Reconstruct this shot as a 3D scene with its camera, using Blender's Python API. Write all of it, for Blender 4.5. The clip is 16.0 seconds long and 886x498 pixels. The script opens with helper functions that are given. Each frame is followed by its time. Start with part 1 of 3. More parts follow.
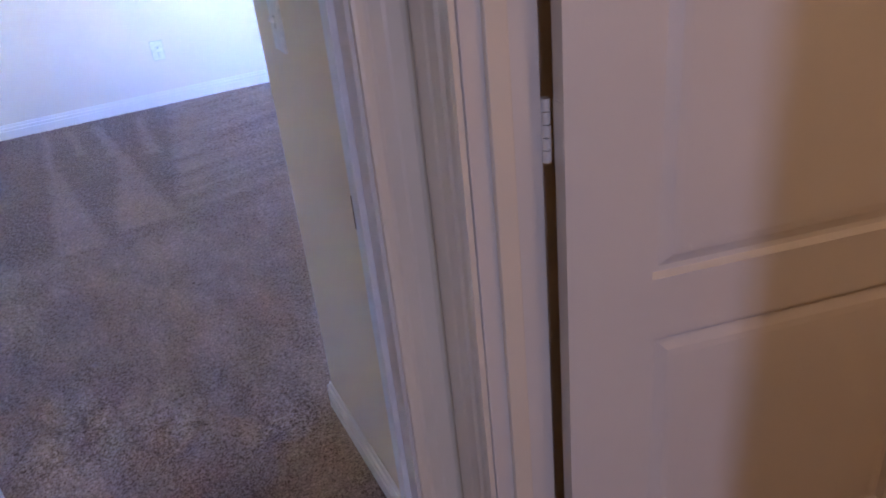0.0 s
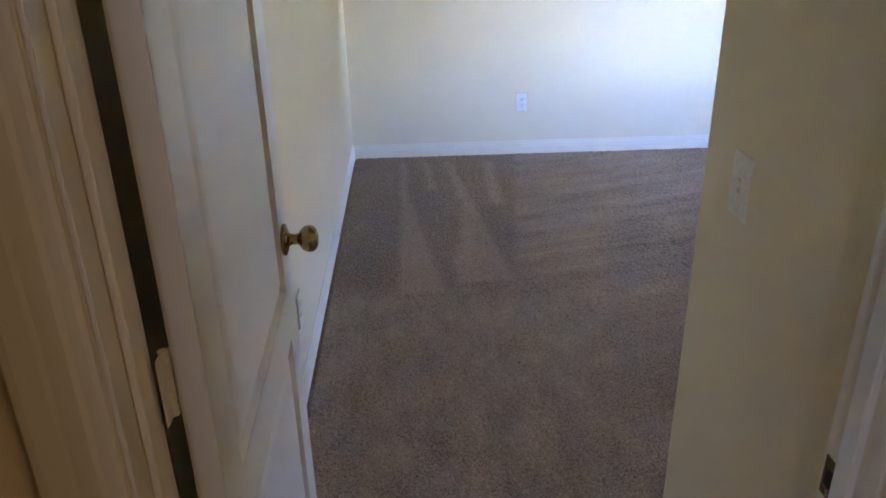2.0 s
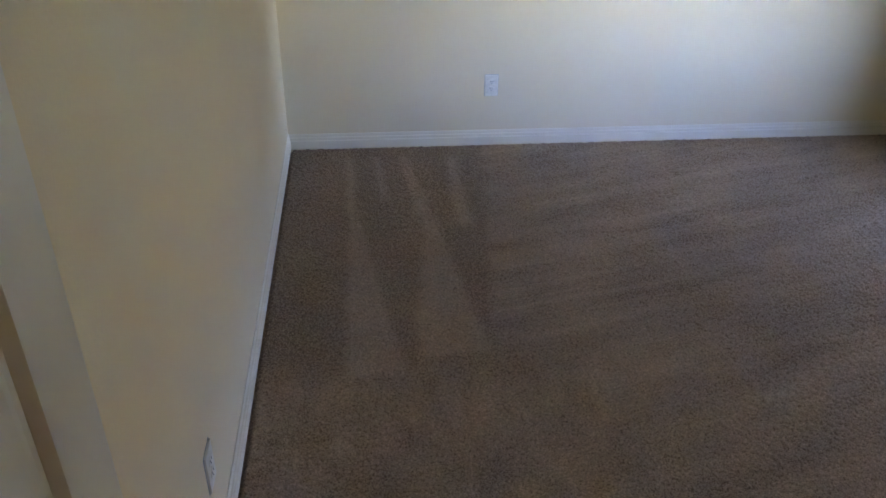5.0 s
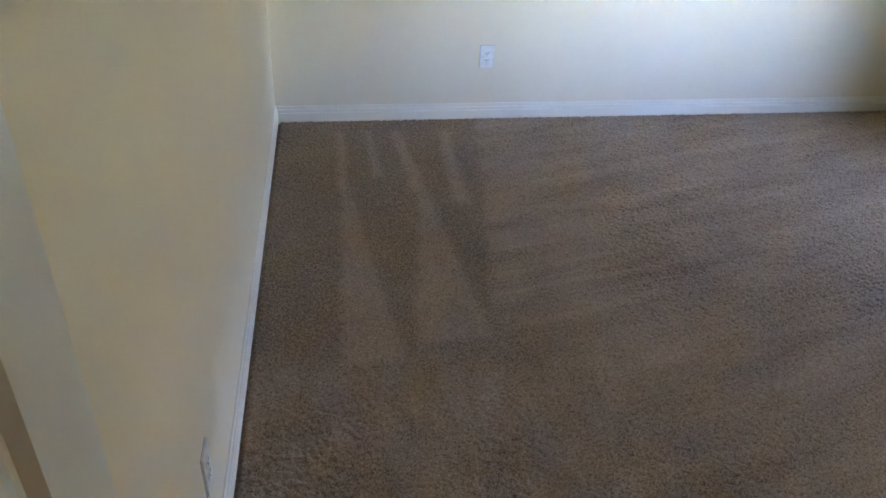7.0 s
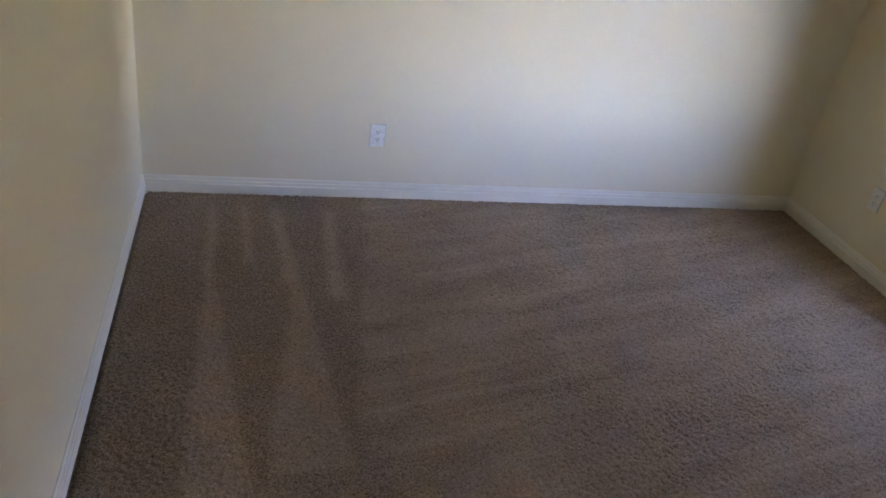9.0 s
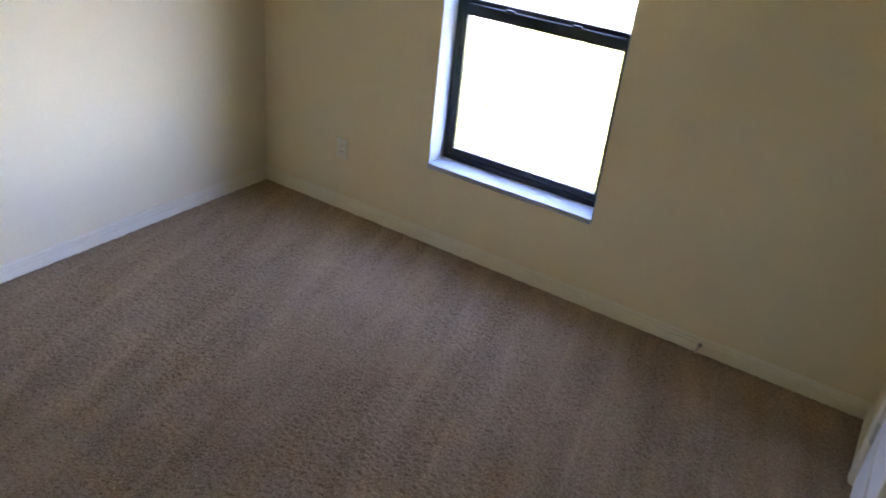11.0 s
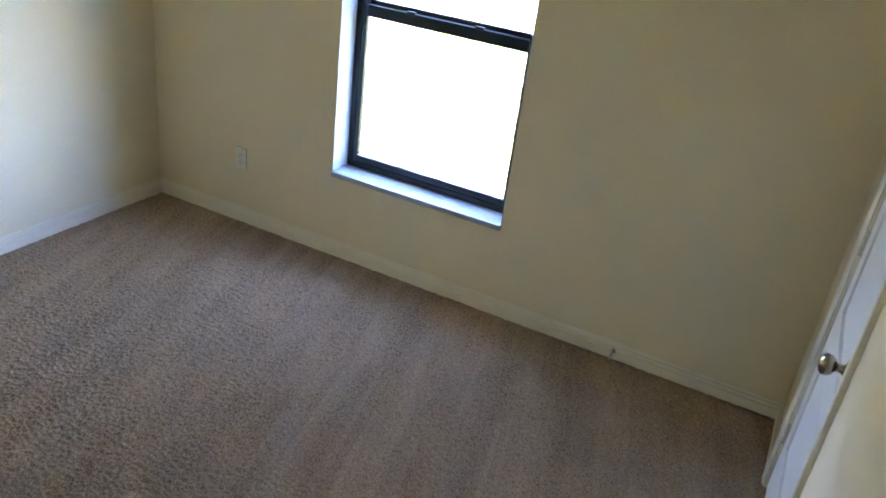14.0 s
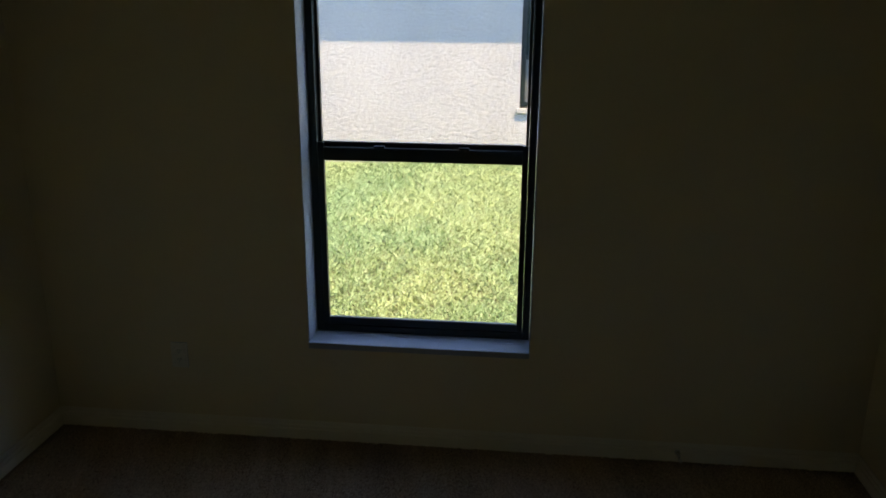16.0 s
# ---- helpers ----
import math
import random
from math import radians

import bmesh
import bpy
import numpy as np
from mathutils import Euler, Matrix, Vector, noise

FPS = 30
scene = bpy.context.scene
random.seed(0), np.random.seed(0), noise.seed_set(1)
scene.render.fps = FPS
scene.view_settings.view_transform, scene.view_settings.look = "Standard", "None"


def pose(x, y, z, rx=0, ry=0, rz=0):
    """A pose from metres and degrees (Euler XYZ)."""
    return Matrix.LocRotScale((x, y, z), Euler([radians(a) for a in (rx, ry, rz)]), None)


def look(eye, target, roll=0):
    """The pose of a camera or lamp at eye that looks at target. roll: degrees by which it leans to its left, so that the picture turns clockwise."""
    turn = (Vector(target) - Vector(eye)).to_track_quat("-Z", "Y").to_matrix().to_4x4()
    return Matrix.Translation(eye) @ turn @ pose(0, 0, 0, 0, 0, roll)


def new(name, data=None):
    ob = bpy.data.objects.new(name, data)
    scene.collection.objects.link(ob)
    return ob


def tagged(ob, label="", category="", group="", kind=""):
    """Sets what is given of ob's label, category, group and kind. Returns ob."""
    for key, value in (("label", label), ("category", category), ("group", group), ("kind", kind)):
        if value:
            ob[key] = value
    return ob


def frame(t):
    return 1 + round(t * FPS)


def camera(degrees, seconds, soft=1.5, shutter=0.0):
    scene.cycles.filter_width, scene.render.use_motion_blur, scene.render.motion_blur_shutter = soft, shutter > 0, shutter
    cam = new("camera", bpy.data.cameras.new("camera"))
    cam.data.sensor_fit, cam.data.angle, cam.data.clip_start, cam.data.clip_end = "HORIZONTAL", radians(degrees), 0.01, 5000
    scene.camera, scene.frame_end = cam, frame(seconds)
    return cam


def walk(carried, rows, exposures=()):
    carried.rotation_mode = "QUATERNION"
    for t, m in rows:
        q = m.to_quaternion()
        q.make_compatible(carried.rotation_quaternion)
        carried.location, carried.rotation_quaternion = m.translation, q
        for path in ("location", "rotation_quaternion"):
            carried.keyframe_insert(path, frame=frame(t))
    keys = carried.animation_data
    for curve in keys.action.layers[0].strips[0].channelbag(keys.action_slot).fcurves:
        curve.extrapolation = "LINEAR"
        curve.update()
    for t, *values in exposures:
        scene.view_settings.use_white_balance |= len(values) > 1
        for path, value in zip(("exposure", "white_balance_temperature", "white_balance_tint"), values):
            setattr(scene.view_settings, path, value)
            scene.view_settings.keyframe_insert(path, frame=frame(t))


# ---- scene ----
cam = camera(59.42, 16.0, soft=1.6, shutter=0.12)
PATH = [
    (0.0, (0.580, -0.647, 1.393), (1.292, 0.960, 0.438), -6.18),
    (0.5, (0.579, -0.708, 1.419), (0.901, 1.006, 0.440), -3.47),
    (1.0, (0.556, -0.673, 1.445), (0.493, 1.080, 0.484), -2.90),
    (1.5, (0.454, -0.533, 1.486), (0.397, 1.265, 0.612), -0.32),
    (2.0, (0.398, -0.363, 1.561), (0.458, 1.454, 0.726), -1.20),
    (2.5, (0.440, -0.072, 1.637), (0.457, 1.757, 0.827), -2.34),
    (3.0, (0.485, 0.157, 1.701), (0.493, 2.007, 0.942), -0.70),
    (3.5, (0.390, 0.300, 1.763), (0.562, 2.116, 0.942), 1.17),
    (4.0, (0.406, 0.503, 1.781), (0.426, 2.242, 0.794), -0.41),
    (4.5, (0.399, 0.552, 1.729), (0.545, 2.265, 0.708), 0.11),
    (7.0, (0.321, 0.685, 1.702), (0.569, 2.336, 0.602), 2.46),
    (7.5, (0.452, 0.766, 1.668), (0.558, 2.563, 0.797), 2.37),
    (8.0, (0.481, 0.885, 1.734), (0.772, 2.653, 0.845), 6.85),
    (8.2, (0.485, 0.926, 1.740), (0.763, 2.659, 0.781), 7.33),
    (10.3, (0.423, 1.152, 1.961), (1.553, 2.526, 1.046), 7.04),
    (10.5, (0.348, 1.216, 1.979), (1.568, 2.524, 1.084), 5.24),
    (11.0, (0.323, 1.334, 2.004), (1.841, 2.220, 1.050), 6.40),
    (11.5, (0.397, 1.254, 1.946), (2.023, 1.873, 0.959), 7.47),
    (12.0, (0.446, 1.278, 1.894), (2.095, 1.810, 0.895), 7.51),
    (12.5, (0.504, 1.230, 1.890), (2.173, 1.793, 0.943), 6.39),
    (13.0, (0.506, 1.233, 1.873), (2.157, 1.811, 0.902), 5.41),
    (13.5, (0.515, 1.227, 1.877), (2.141, 1.852, 0.894), 4.93),
    (14.0, (0.482, 1.322, 1.933), (2.109, 2.053, 1.027), 7.56),
    (14.5, (0.782, 1.480, 1.818), (2.482, 2.249, 1.098), 8.58),
    (15.0, (0.763, 1.726, 1.829), (2.510, 2.420, 1.148), 1.88),
    (15.5, (0.629, 2.055, 1.910), (2.402, 2.568, 1.139), -1.55),
    (16.0, (0.552, 2.471, 1.784), (2.458, 2.666, 1.209), 0.42),
]
EXPOSURES = [
    (0.0, 6.90, 5700, 53), (0.5, 6.85, 6500, 41), (1.0, 6.75, 6750, 31), (1.5, 6.70, 6950, 31), (2.0, 6.35, 7150, 33), (2.5, 6.00, 7850, 33), (3.0, 5.60, 8250, 35),
    (3.5, 5.45, 8350, 35), (4.5, 5.55, 8350, 33), (7.0, 6.18, 8150, 28), (7.5, 6.13, 8150, 29), (8.2, 5.68, 8650, 36),
    (10.3, 5.75, 9000, 36), (11.0, 5.85, 9400, 34), (12.0, 6.13, 8800, 26), (14.0, 6.18, 8500, 26), (14.5, 5.55, 9600, 29), (15.0, 4.10, 9800, 23), (15.5, 2.85, 10200, 18), (16.0, 2.55, 10600, 17),
]
walk(cam, [(t, look(e, g, r)) for t, e, g, r in PATH], EXPOSURES)

# ---------- world and light ----------
world = bpy.data.worlds.new("world")
scene.world = world
world.use_nodes = True
wn = world.node_tree.nodes
sky = wn.new("ShaderNodeTexSky")
sky.sky_type = "NISHITA"
sky.sun_disc = False
sky.dust_density = 0.0
sky.ozone_density = 10.0
sky.air_density = 0.7
SUN_WAY = Vector((0.30, 0.27, -0.90)).normalized()
sky.sun_elevation = math.asin(-SUN_WAY.z)
sky.sun_rotation = math.atan2(-SUN_WAY.x, -SUN_WAY.y)
wn["Background"].inputs["Strength"].default_value = 0.19
world.node_tree.links.new(sky.outputs[0], wn["Background"].inputs["Color"])

sun = new("sun", bpy.data.lights.new("sun", "SUN"))
sun.data.energy = 2.0
sun.data.angle = radians(0.53)
sun.data.color = (1.0, 0.92, 0.80)
sun.matrix_world = look((0, 0, 30), Vector((0, 0, 30)) + SUN_WAY)

side_lamp = new("side_room_lamp", bpy.data.lights.new("side_room_lamp", "POINT"))
side_lamp.data.energy = 0.085
side_lamp.data.color = (1.0, 0.76, 0.38)
side_lamp.data.shadow_soft_size = 0.12
side_lamp.location = (1.75, -1.05, 2.15)

# added fill: a bluish area lamp in an unseen opening behind the camera
hall_fill = new("hall_fill_lamp", bpy.data.lights.new("hall_fill_lamp", "AREA"))
hall_fill.data.shape, hall_fill.data.size, hall_fill.data.size_y = "RECTANGLE", 0.25, 0.45
hall_fill.data.energy = 0.13
hall_fill.data.color = (0.64, 0.81, 1.0)
hall_fill.matrix_world = look((-0.245, -2.62, 1.275), (-0.245, 0.0, 1.275))

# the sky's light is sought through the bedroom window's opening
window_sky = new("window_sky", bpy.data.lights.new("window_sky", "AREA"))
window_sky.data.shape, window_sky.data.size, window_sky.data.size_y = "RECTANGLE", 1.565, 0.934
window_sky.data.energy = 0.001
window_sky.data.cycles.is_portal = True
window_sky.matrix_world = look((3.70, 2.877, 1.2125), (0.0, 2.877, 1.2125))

# ---------- materials ----------
def material(name):
    m = bpy.data.materials.new(name)
    m.use_nodes = True
    nt = m.node_tree
    return m, nt, nt.nodes["Principled BSDF"]


def node(nt, kind, **values):
    n = nt.nodes.new(kind)
    for key, value in values.items():
        n.inputs[key.replace("_", " ")].default_value = value
    return n


def noise_tex(nt, scale, detail=4.0, rough=0.55, vector=None):
    n = node(nt, "ShaderNodeTexNoise", Scale=scale, Detail=detail, Roughness=rough)
    if vector is not None:
        nt.links.new(vector, n.inputs["Vector"])
    return n.outputs["Fac"]


def ramp(nt, fac, a, b, lo=0.0, hi=1.0):
    r = nt.nodes.new("ShaderNodeValToRGB")
    r.color_ramp.elements[0].position, r.color_ramp.elements[1].position = lo, hi
    r.color_ramp.elements[0].color, r.color_ramp.elements[1].color = (*a, 1), (*b, 1)
    nt.links.new(fac, r.inputs["Fac"])
    return r.outputs["Color"]


def place(nt, obj=False):
    if obj:
        return nt.nodes.new("ShaderNodeTexCoord").outputs["Object"]
    return nt.nodes.new("ShaderNodeNewGeometry").outputs["Position"]


def bump(nt, bsdf, height, strength, distance):
    b = node(nt, "ShaderNodeBump", Strength=strength, Distance=distance)
    nt.links.new(height, b.inputs["Height"])
    nt.links.new(b.outputs["Normal"], bsdf.inputs["Normal"])


def math_node(nt, op, a, b=None, c=None):
    n = nt.nodes.new("ShaderNodeMath")
    n.operation = op
    for k, v in enumerate((a, b, c)):
        if v is None:
            continue
        if isinstance(v, (int, float)):
            n.inputs[k].default_value = v
        else:
            nt.links.new(v, n.inputs[k])
    return n.outputs[0]


def mix_rgb(nt, fac, a, b):
    n = nt.nodes.new("ShaderNodeMix")
    n.data_type = "RGBA"
    for key, v in ((0, fac), (6, a), (7, b)):
        if isinstance(v, (int, float)):
            n.inputs[key].default_value = v
        elif isinstance(v, tuple):
            n.inputs[key].default_value = (*v, 1)
        else:
            nt.links.new(v, n.inputs[key])
    return n.outputs[2]


def painted(name, a, b, rough, grain=180.0, height=0.0006, blotch=1.6):
    """Rolled or sprayed paint: a broad unevenness, a fine sprayed texture."""
    m, nt, p = material(name)
    pos = place(nt)
    nt.links.new(ramp(nt, noise_tex(nt, blotch, 5, 0.6, pos), a, b, 0.3, 0.7), p.inputs["Base Color"])
    p.inputs["Roughness"].default_value = rough
    bump(nt, p, noise_tex(nt, grain, 3, 0.6, pos), 0.6, height)
    return m


WALL_PAINT = painted("cream_wall_paint", (0.80, 0.675, 0.46), (0.83, 0.71, 0.495), 0.6, 95.0, 0.0016, 1.1)
CEILING_PAINT = painted("ceiling_paint", (0.82, 0.74, 0.57), (0.86, 0.78, 0.61), 0.8, 60.0, 0.004)
TRIM_PAINT = painted("white_trim_paint", (0.83, 0.755, 0.60), (0.865, 0.79, 0.635), 0.34, 40.0, 0.0003, 3.0)
DOOR_PAINT = painted("white_door_paint", (0.77, 0.73, 0.65), (0.81, 0.77, 0.69), 0.38, 130.0, 0.0004, 2.0)
# stands for white: sky-blue tint and less glare are put into this colour
SILL_PAINT = painted("dimmed_blue_sill", (0.37, 0.41, 0.45), (0.43, 0.47, 0.51), 0.28, 30.0, 0.0002, 5.0)
# whiter copy of the trim paint, with daylight put into its colour
LIT_STOP_PAINT = painted("lit_stop_paint", (0.80, 0.80, 0.79), (0.83, 0.83, 0.82), 0.3, 40.0, 0.0003, 3.0)


def plain(name, color, rough, metal=0.0, grain=300.0, height=0.0002, vary=0.12):
    m, nt, p = material(name)
    pos = place(nt, True)
    lo = tuple(c * (1 - vary) for c in color)
    hi = tuple(min(1.0, c * (1 + vary)) for c in color)
    f = noise_tex(nt, grain * 0.2, 5, 0.6, pos)
    nt.links.new(ramp(nt, f, lo, hi, 0.3, 0.7), p.inputs["Base Color"])
    nt.links.new(math_node(nt, "MULTIPLY_ADD", f, 0.16, rough - 0.08), p.inputs["Roughness"])
    p.inputs["Metallic"].default_value = metal
    bump(nt, p, noise_tex(nt, grain, 2, 0.5, pos), 0.4, height)
    return m


BRASS = plain("antique_brass", (0.36, 0.25, 0.11), 0.26, 1.0)
NICKEL = plain("satin_nickel", (0.42, 0.37, 0.29), 0.22, 1.0)
HINGE_PAINT = plain("painted_hinge_steel", (0.60, 0.55, 0.46), 0.4, 0.0)
PLATE = plain("white_wiring_plastic", (0.80, 0.755, 0.655), 0.34)
SLOT = plain("dark_slot", (0.02, 0.02, 0.02), 0.6)
BRONZE = plain("dark_bronze_aluminium", (0.012, 0.023, 0.024), 0.36, 0.2)
# one grey for the glazing bead and for the shade painted round the outlets
SEAL_AND_SHADE = plain("grey_seal_and_shade_rim", (0.30, 0.34, 0.38), 0.5)
RUBBER = plain("white_rubber", (0.72, 0.70, 0.64), 0.6)
SPRING = plain("bright_spring_steel", (0.55, 0.52, 0.46), 0.28, 1.0)


def make_carpet():
    """Cut-pile carpet: tuft speckle, broad wear, and lighter and darker stripes where the pile was brushed over."""
    m, nt, p = material("brown_cut_pile_carpet")
    pos = place(nt)
    xyz = nt.nodes.new("ShaderNodeSeparateXYZ")
    nt.links.new(pos, xyz.inputs[0])
    x, y = xyz.outputs[0], xyz.outputs[1]
    wob = noise_tex(nt, 3.0, 4, 0.6, pos)
    fine = noise_tex(nt, 210.0, 2, 0.6, pos)
    clump = noise_tex(nt, 105.0, 3, 0.6, pos)
    broad = noise_tex(nt, 1.9, 5, 0.65, pos)

    def soft(value, lo, hi):
        n = nt.nodes.new("ShaderNodeMapRange")
        n.interpolation_type = "SMOOTHSTEP"
        n.inputs["From Min"].default_value, n.inputs["From Max"].default_value = lo, hi
        nt.links.new(value, n.inputs["Value"])
        return n.outputs[0]

    xw = math_node(nt, "ADD", x, math_node(nt, "MULTIPLY_ADD", wob, 0.06, -0.03))
    yw = math_node(nt, "ADD", y, math_node(nt, "MULTIPLY_ADD", wob, -0.10, 0.05))

    def wedge(y0, y1, l0, l1, r0, r1, edge=0.025):
        """Pile brushed over between two straight lines."""
        u = math_node(nt, "DIVIDE", math_node(nt, "SUBTRACT", yw, y0), y1 - y0)
        lx = math_node(nt, "SUBTRACT", xw, math_node(nt, "MULTIPLY_ADD", u, l1 - l0, l0))
        rx = math_node(nt, "SUBTRACT", math_node(nt, "MULTIPLY_ADD", u, r1 - r0, r0), xw)
        k = math_node(nt, "MULTIPLY", soft(lx, -edge, edge), soft(rx, -edge, edge))
        return math_node(nt, "MULTIPLY", k, math_node(nt, "MULTIPLY", soft(u, -0.03, 0.12), soft(u, 1.03, 0.97)))

    light = None
    for w in WEDGES:
        k = wedge(*w)
        light = k if light is None else math_node(nt, "MAXIMUM", light, k)
    # past a slanted line the pile lies the other way, in soft stripes that fan across the room
    side = soft(math_node(nt, "SUBTRACT", xw, math_node(nt, "MULTIPLY_ADD", y, 0.123, 0.485)), -0.03, 0.03)
    near = soft(yw, 2.72, 2.50)
    stretched = nt.nodes.new("ShaderNodeMapping")
    stretched.vector_type = "TEXTURE"
    stretched.inputs["Scale"].default_value = (1.7, 0.30, 1.0)
    stretched.inputs["Rotation"].default_value = (0, 0, radians(15))
    nt.links.new(pos, stretched.inputs["Vector"])
    stripes = noise_tex(nt, 2.0, 3, 0.55, stretched.outputs[0])
    # thin pale tracks of the vacuum cleaner's edge
    thin = nt.nodes.new("ShaderNodeMapping")
    thin.vector_type = "TEXTURE"
    thin.inputs["Scale"].default_value = (1.5, 0.055, 1.0)
    thin.inputs["Rotation"].default_value = (0, 0, radians(13))
    nt.links.new(pos, thin.inputs["Vector"])
    tracks = soft(noise_tex(nt, 1.3, 2, 0.5, thin.outputs[0]), 0.56, 0.70)
    # trodden patches near the door, drawn out along the way in
    walked = nt.nodes.new("ShaderNodeMapping")
    walked.vector_type = "TEXTURE"
    walked.inputs["Scale"].default_value = (0.65, 1.6, 1.0)
    nt.links.new(pos, walked.inputs["Vector"])
    patch = noise_tex(nt, 6.5, 4, 0.6, walked.outputs[0])
    trod = math_node(nt, "MULTIPLY", near, soft(x, 1.5, 0.8))
    fanned = math_node(nt, "MULTIPLY", side, math_node(nt, "SUBTRACT", 1.0, trod))
    f = math_node(nt, "MULTIPLY_ADD", light, 0.20, 0.36)
    f = math_node(nt, "ADD", f, math_node(nt, "MULTIPLY", math_node(nt, "MAXIMUM", math_node(nt, "MULTIPLY", side, 0.7), near), 0.17))
    f = math_node(nt, "ADD", f, math_node(nt, "MULTIPLY", fanned, math_node(nt, "MULTIPLY_ADD", stripes, 0.6, -0.3)))
    f = math_node(nt, "ADD", f, math_node(nt, "MULTIPLY", fanned, math_node(nt, "MULTIPLY", tracks, 0.10)))
    f = math_node(nt, "ADD", f, math_node(nt, "MULTIPLY_ADD", broad, 0.36, -0.18))
    f = math_node(nt, "ADD", f, math_node(nt, "MULTIPLY", trod, math_node(nt, "MULTIPLY_ADD", patch, 0.7, -0.35)))
    f = math_node(nt, "ADD", f, math_node(nt, "MULTIPLY_ADD", clump, 1.1, -0.55))
    f = math_node(nt, "ADD", f, math_node(nt, "MULTIPLY_ADD", fine, 1.3, -0.65))
    nt.links.new(ramp(nt, f, (0.138, 0.086, 0.052), (0.65, 0.462, 0.318), 0.0, 1.0), p.inputs["Base Color"])
    p.inputs["Roughness"].default_value = 0.95
    p.inputs["Specular IOR Level"].default_value = 0.0
    p.inputs["Diffuse Roughness"].default_value = 1.0
    p.inputs["Sheen Weight"].default_value = 0.09
    p.inputs["Sheen Roughness"].default_value = 0.45
    p.inputs["Sheen Tint"].default_value = (0.8, 0.9, 1.0, 1)
    bump(nt, p, math_node(nt, "ADD", fine, clump), 0.7, 0.003)
    return m


WEDGES = (
    (3.78, 2.60, 0.310, 0.296, 0.345, 0.500),
    (3.75, 2.68, 0.655, 0.546, 0.690, 0.811),
    (4.38, 3.65, 0.292, 0.310, 0.325, 0.350),
    (4.38, 3.85, 0.430, 0.465, 0.460, 0.510),
    (4.38, 3.70, 0.575, 0.625, 0.615, 0.695),
    (4.40, 3.60, 0.820, 0.800, 0.870, 0.870),
)
CARPET = make_carpet()


def make_glass():
    m, nt, p = material("window_glass")
    p.inputs["Base Color"].default_value = (0.97, 0.985, 0.98, 1)
    p.inputs["Roughness"].default_value = 0.0
    p.inputs["Transmission Weight"].default_value = 1.0
    p.inputs["IOR"].default_value = 1.02
    return m


GLASS = make_glass()


def make_stucco():
    m, nt, p = material("white_stucco")
    pos = place(nt)
    nt.links.new(ramp(nt, noise_tex(nt, 1.3, 5, 0.6, pos), (0.34, 0.34, 0.335), (0.395, 0.395, 0.385), 0.3, 0.7), p.inputs["Base Color"])
    p.inputs["Roughness"].default_value = 0.9
    st = nt.nodes.new("ShaderNodeMapping")
    st.inputs["Scale"].default_value = (1.0, 1.0, 2.0)
    nt.links.new(pos, st.inputs["Vector"])
    bump(nt, p, noise_tex(nt, 23.0, 5, 0.65, st.outputs[0]), 1.0, 0.012)
    return m


STUCCO = make_stucco()


def make_grass(name, lo, hi):
    m, nt, p = material(name)
    pos = place(nt)
    f = math_node(nt, "ADD", math_node(nt, "MULTIPLY", noise_tex(nt, 1.1, 4, 0.6, pos), 0.6), math_node(nt, "MULTIPLY", noise_tex(nt, 40.0, 3, 0.6, pos), 0.4))
    nt.links.new(ramp(nt, f, lo, hi, 0.32, 0.68), p.inputs["Base Color"])
    p.inputs["Roughness"].default_value = 0.7
    bump(nt, p, noise_tex(nt, 60.0, 3, 0.6, pos), 0.8, 0.02)
    return m


GROUND_MAT = make_grass("lawn_soil", (0.05, 0.055, 0.022), (0.10, 0.10, 0.04))


def make_blades():
    m, nt, p = material("grass_blades")
    g = nt.nodes.new("ShaderNodeNewGeometry")
    a = ramp(nt, g.outputs["Random Per Island"], (0.035, 0.115, 0.04), (0.51, 0.67, 0.43))
    b = ramp(nt, noise_tex(nt, 0.9, 4, 0.6, g.outputs["Position"]), (0.08, 0.22, 0.05), (0.32, 0.40, 0.13), 0.38, 0.62)
    nt.links.new(mix_rgb(nt, 0.4, a, b), p.inputs["Base Color"])
    p.inputs["Roughness"].default_value = 0.55
    return m


BLADES = make_blades()
CONCRETE = plain("pale_concrete", (0.52, 0.50, 0.47), 0.9, 0.0, 60.0, 0.002)
GREY_METAL = plain("grey_painted_metal", (0.33, 0.35, 0.36), 0.45, 0.2)
DARK_GLASS = plain("dark_window_pane", (0.02, 0.035, 0.035), 0.06)
SCREEN = plain("grey_insect_screen", (0.10, 0.115, 0.12), 0.7)
SOFFIT = plain("white_soffit", (0.7, 0.7, 0.68), 0.6)
SHINGLE = plain("grey_roof_shingle", (0.13, 0.12, 0.11), 0.9, 0.0, 30.0, 0.004)


# ---------- mesh helpers ----------
def link(name, bm, mat, parent=None, label="", smooth=False):
    me = bpy.data.meshes.new(name)
    bm.normal_update()
    bm.to_mesh(me)
    bm.free()
    for m in (mat if isinstance(mat, (list, tuple)) else [mat]):
        me.materials.append(m)
    if smooth:
        for f in me.polygons:
            f.use_smooth = True
    ob = new(name, me)
    if parent is not None:
        ob.parent = parent
    if label:
        ob["label"] = label
    return ob


def part(name, bm, mat, parent, label="", smooth=False):
    return link(name, bm, mat, parent, label, smooth)


def thing(name, at, label, category, group="", kind="", turn=0.0):
    e = new(name)
    e.empty_display_size = 0.1
    e.matrix_basis = pose(*at, 0, 0, turn)
    return tagged(e, label, category, group, kind)


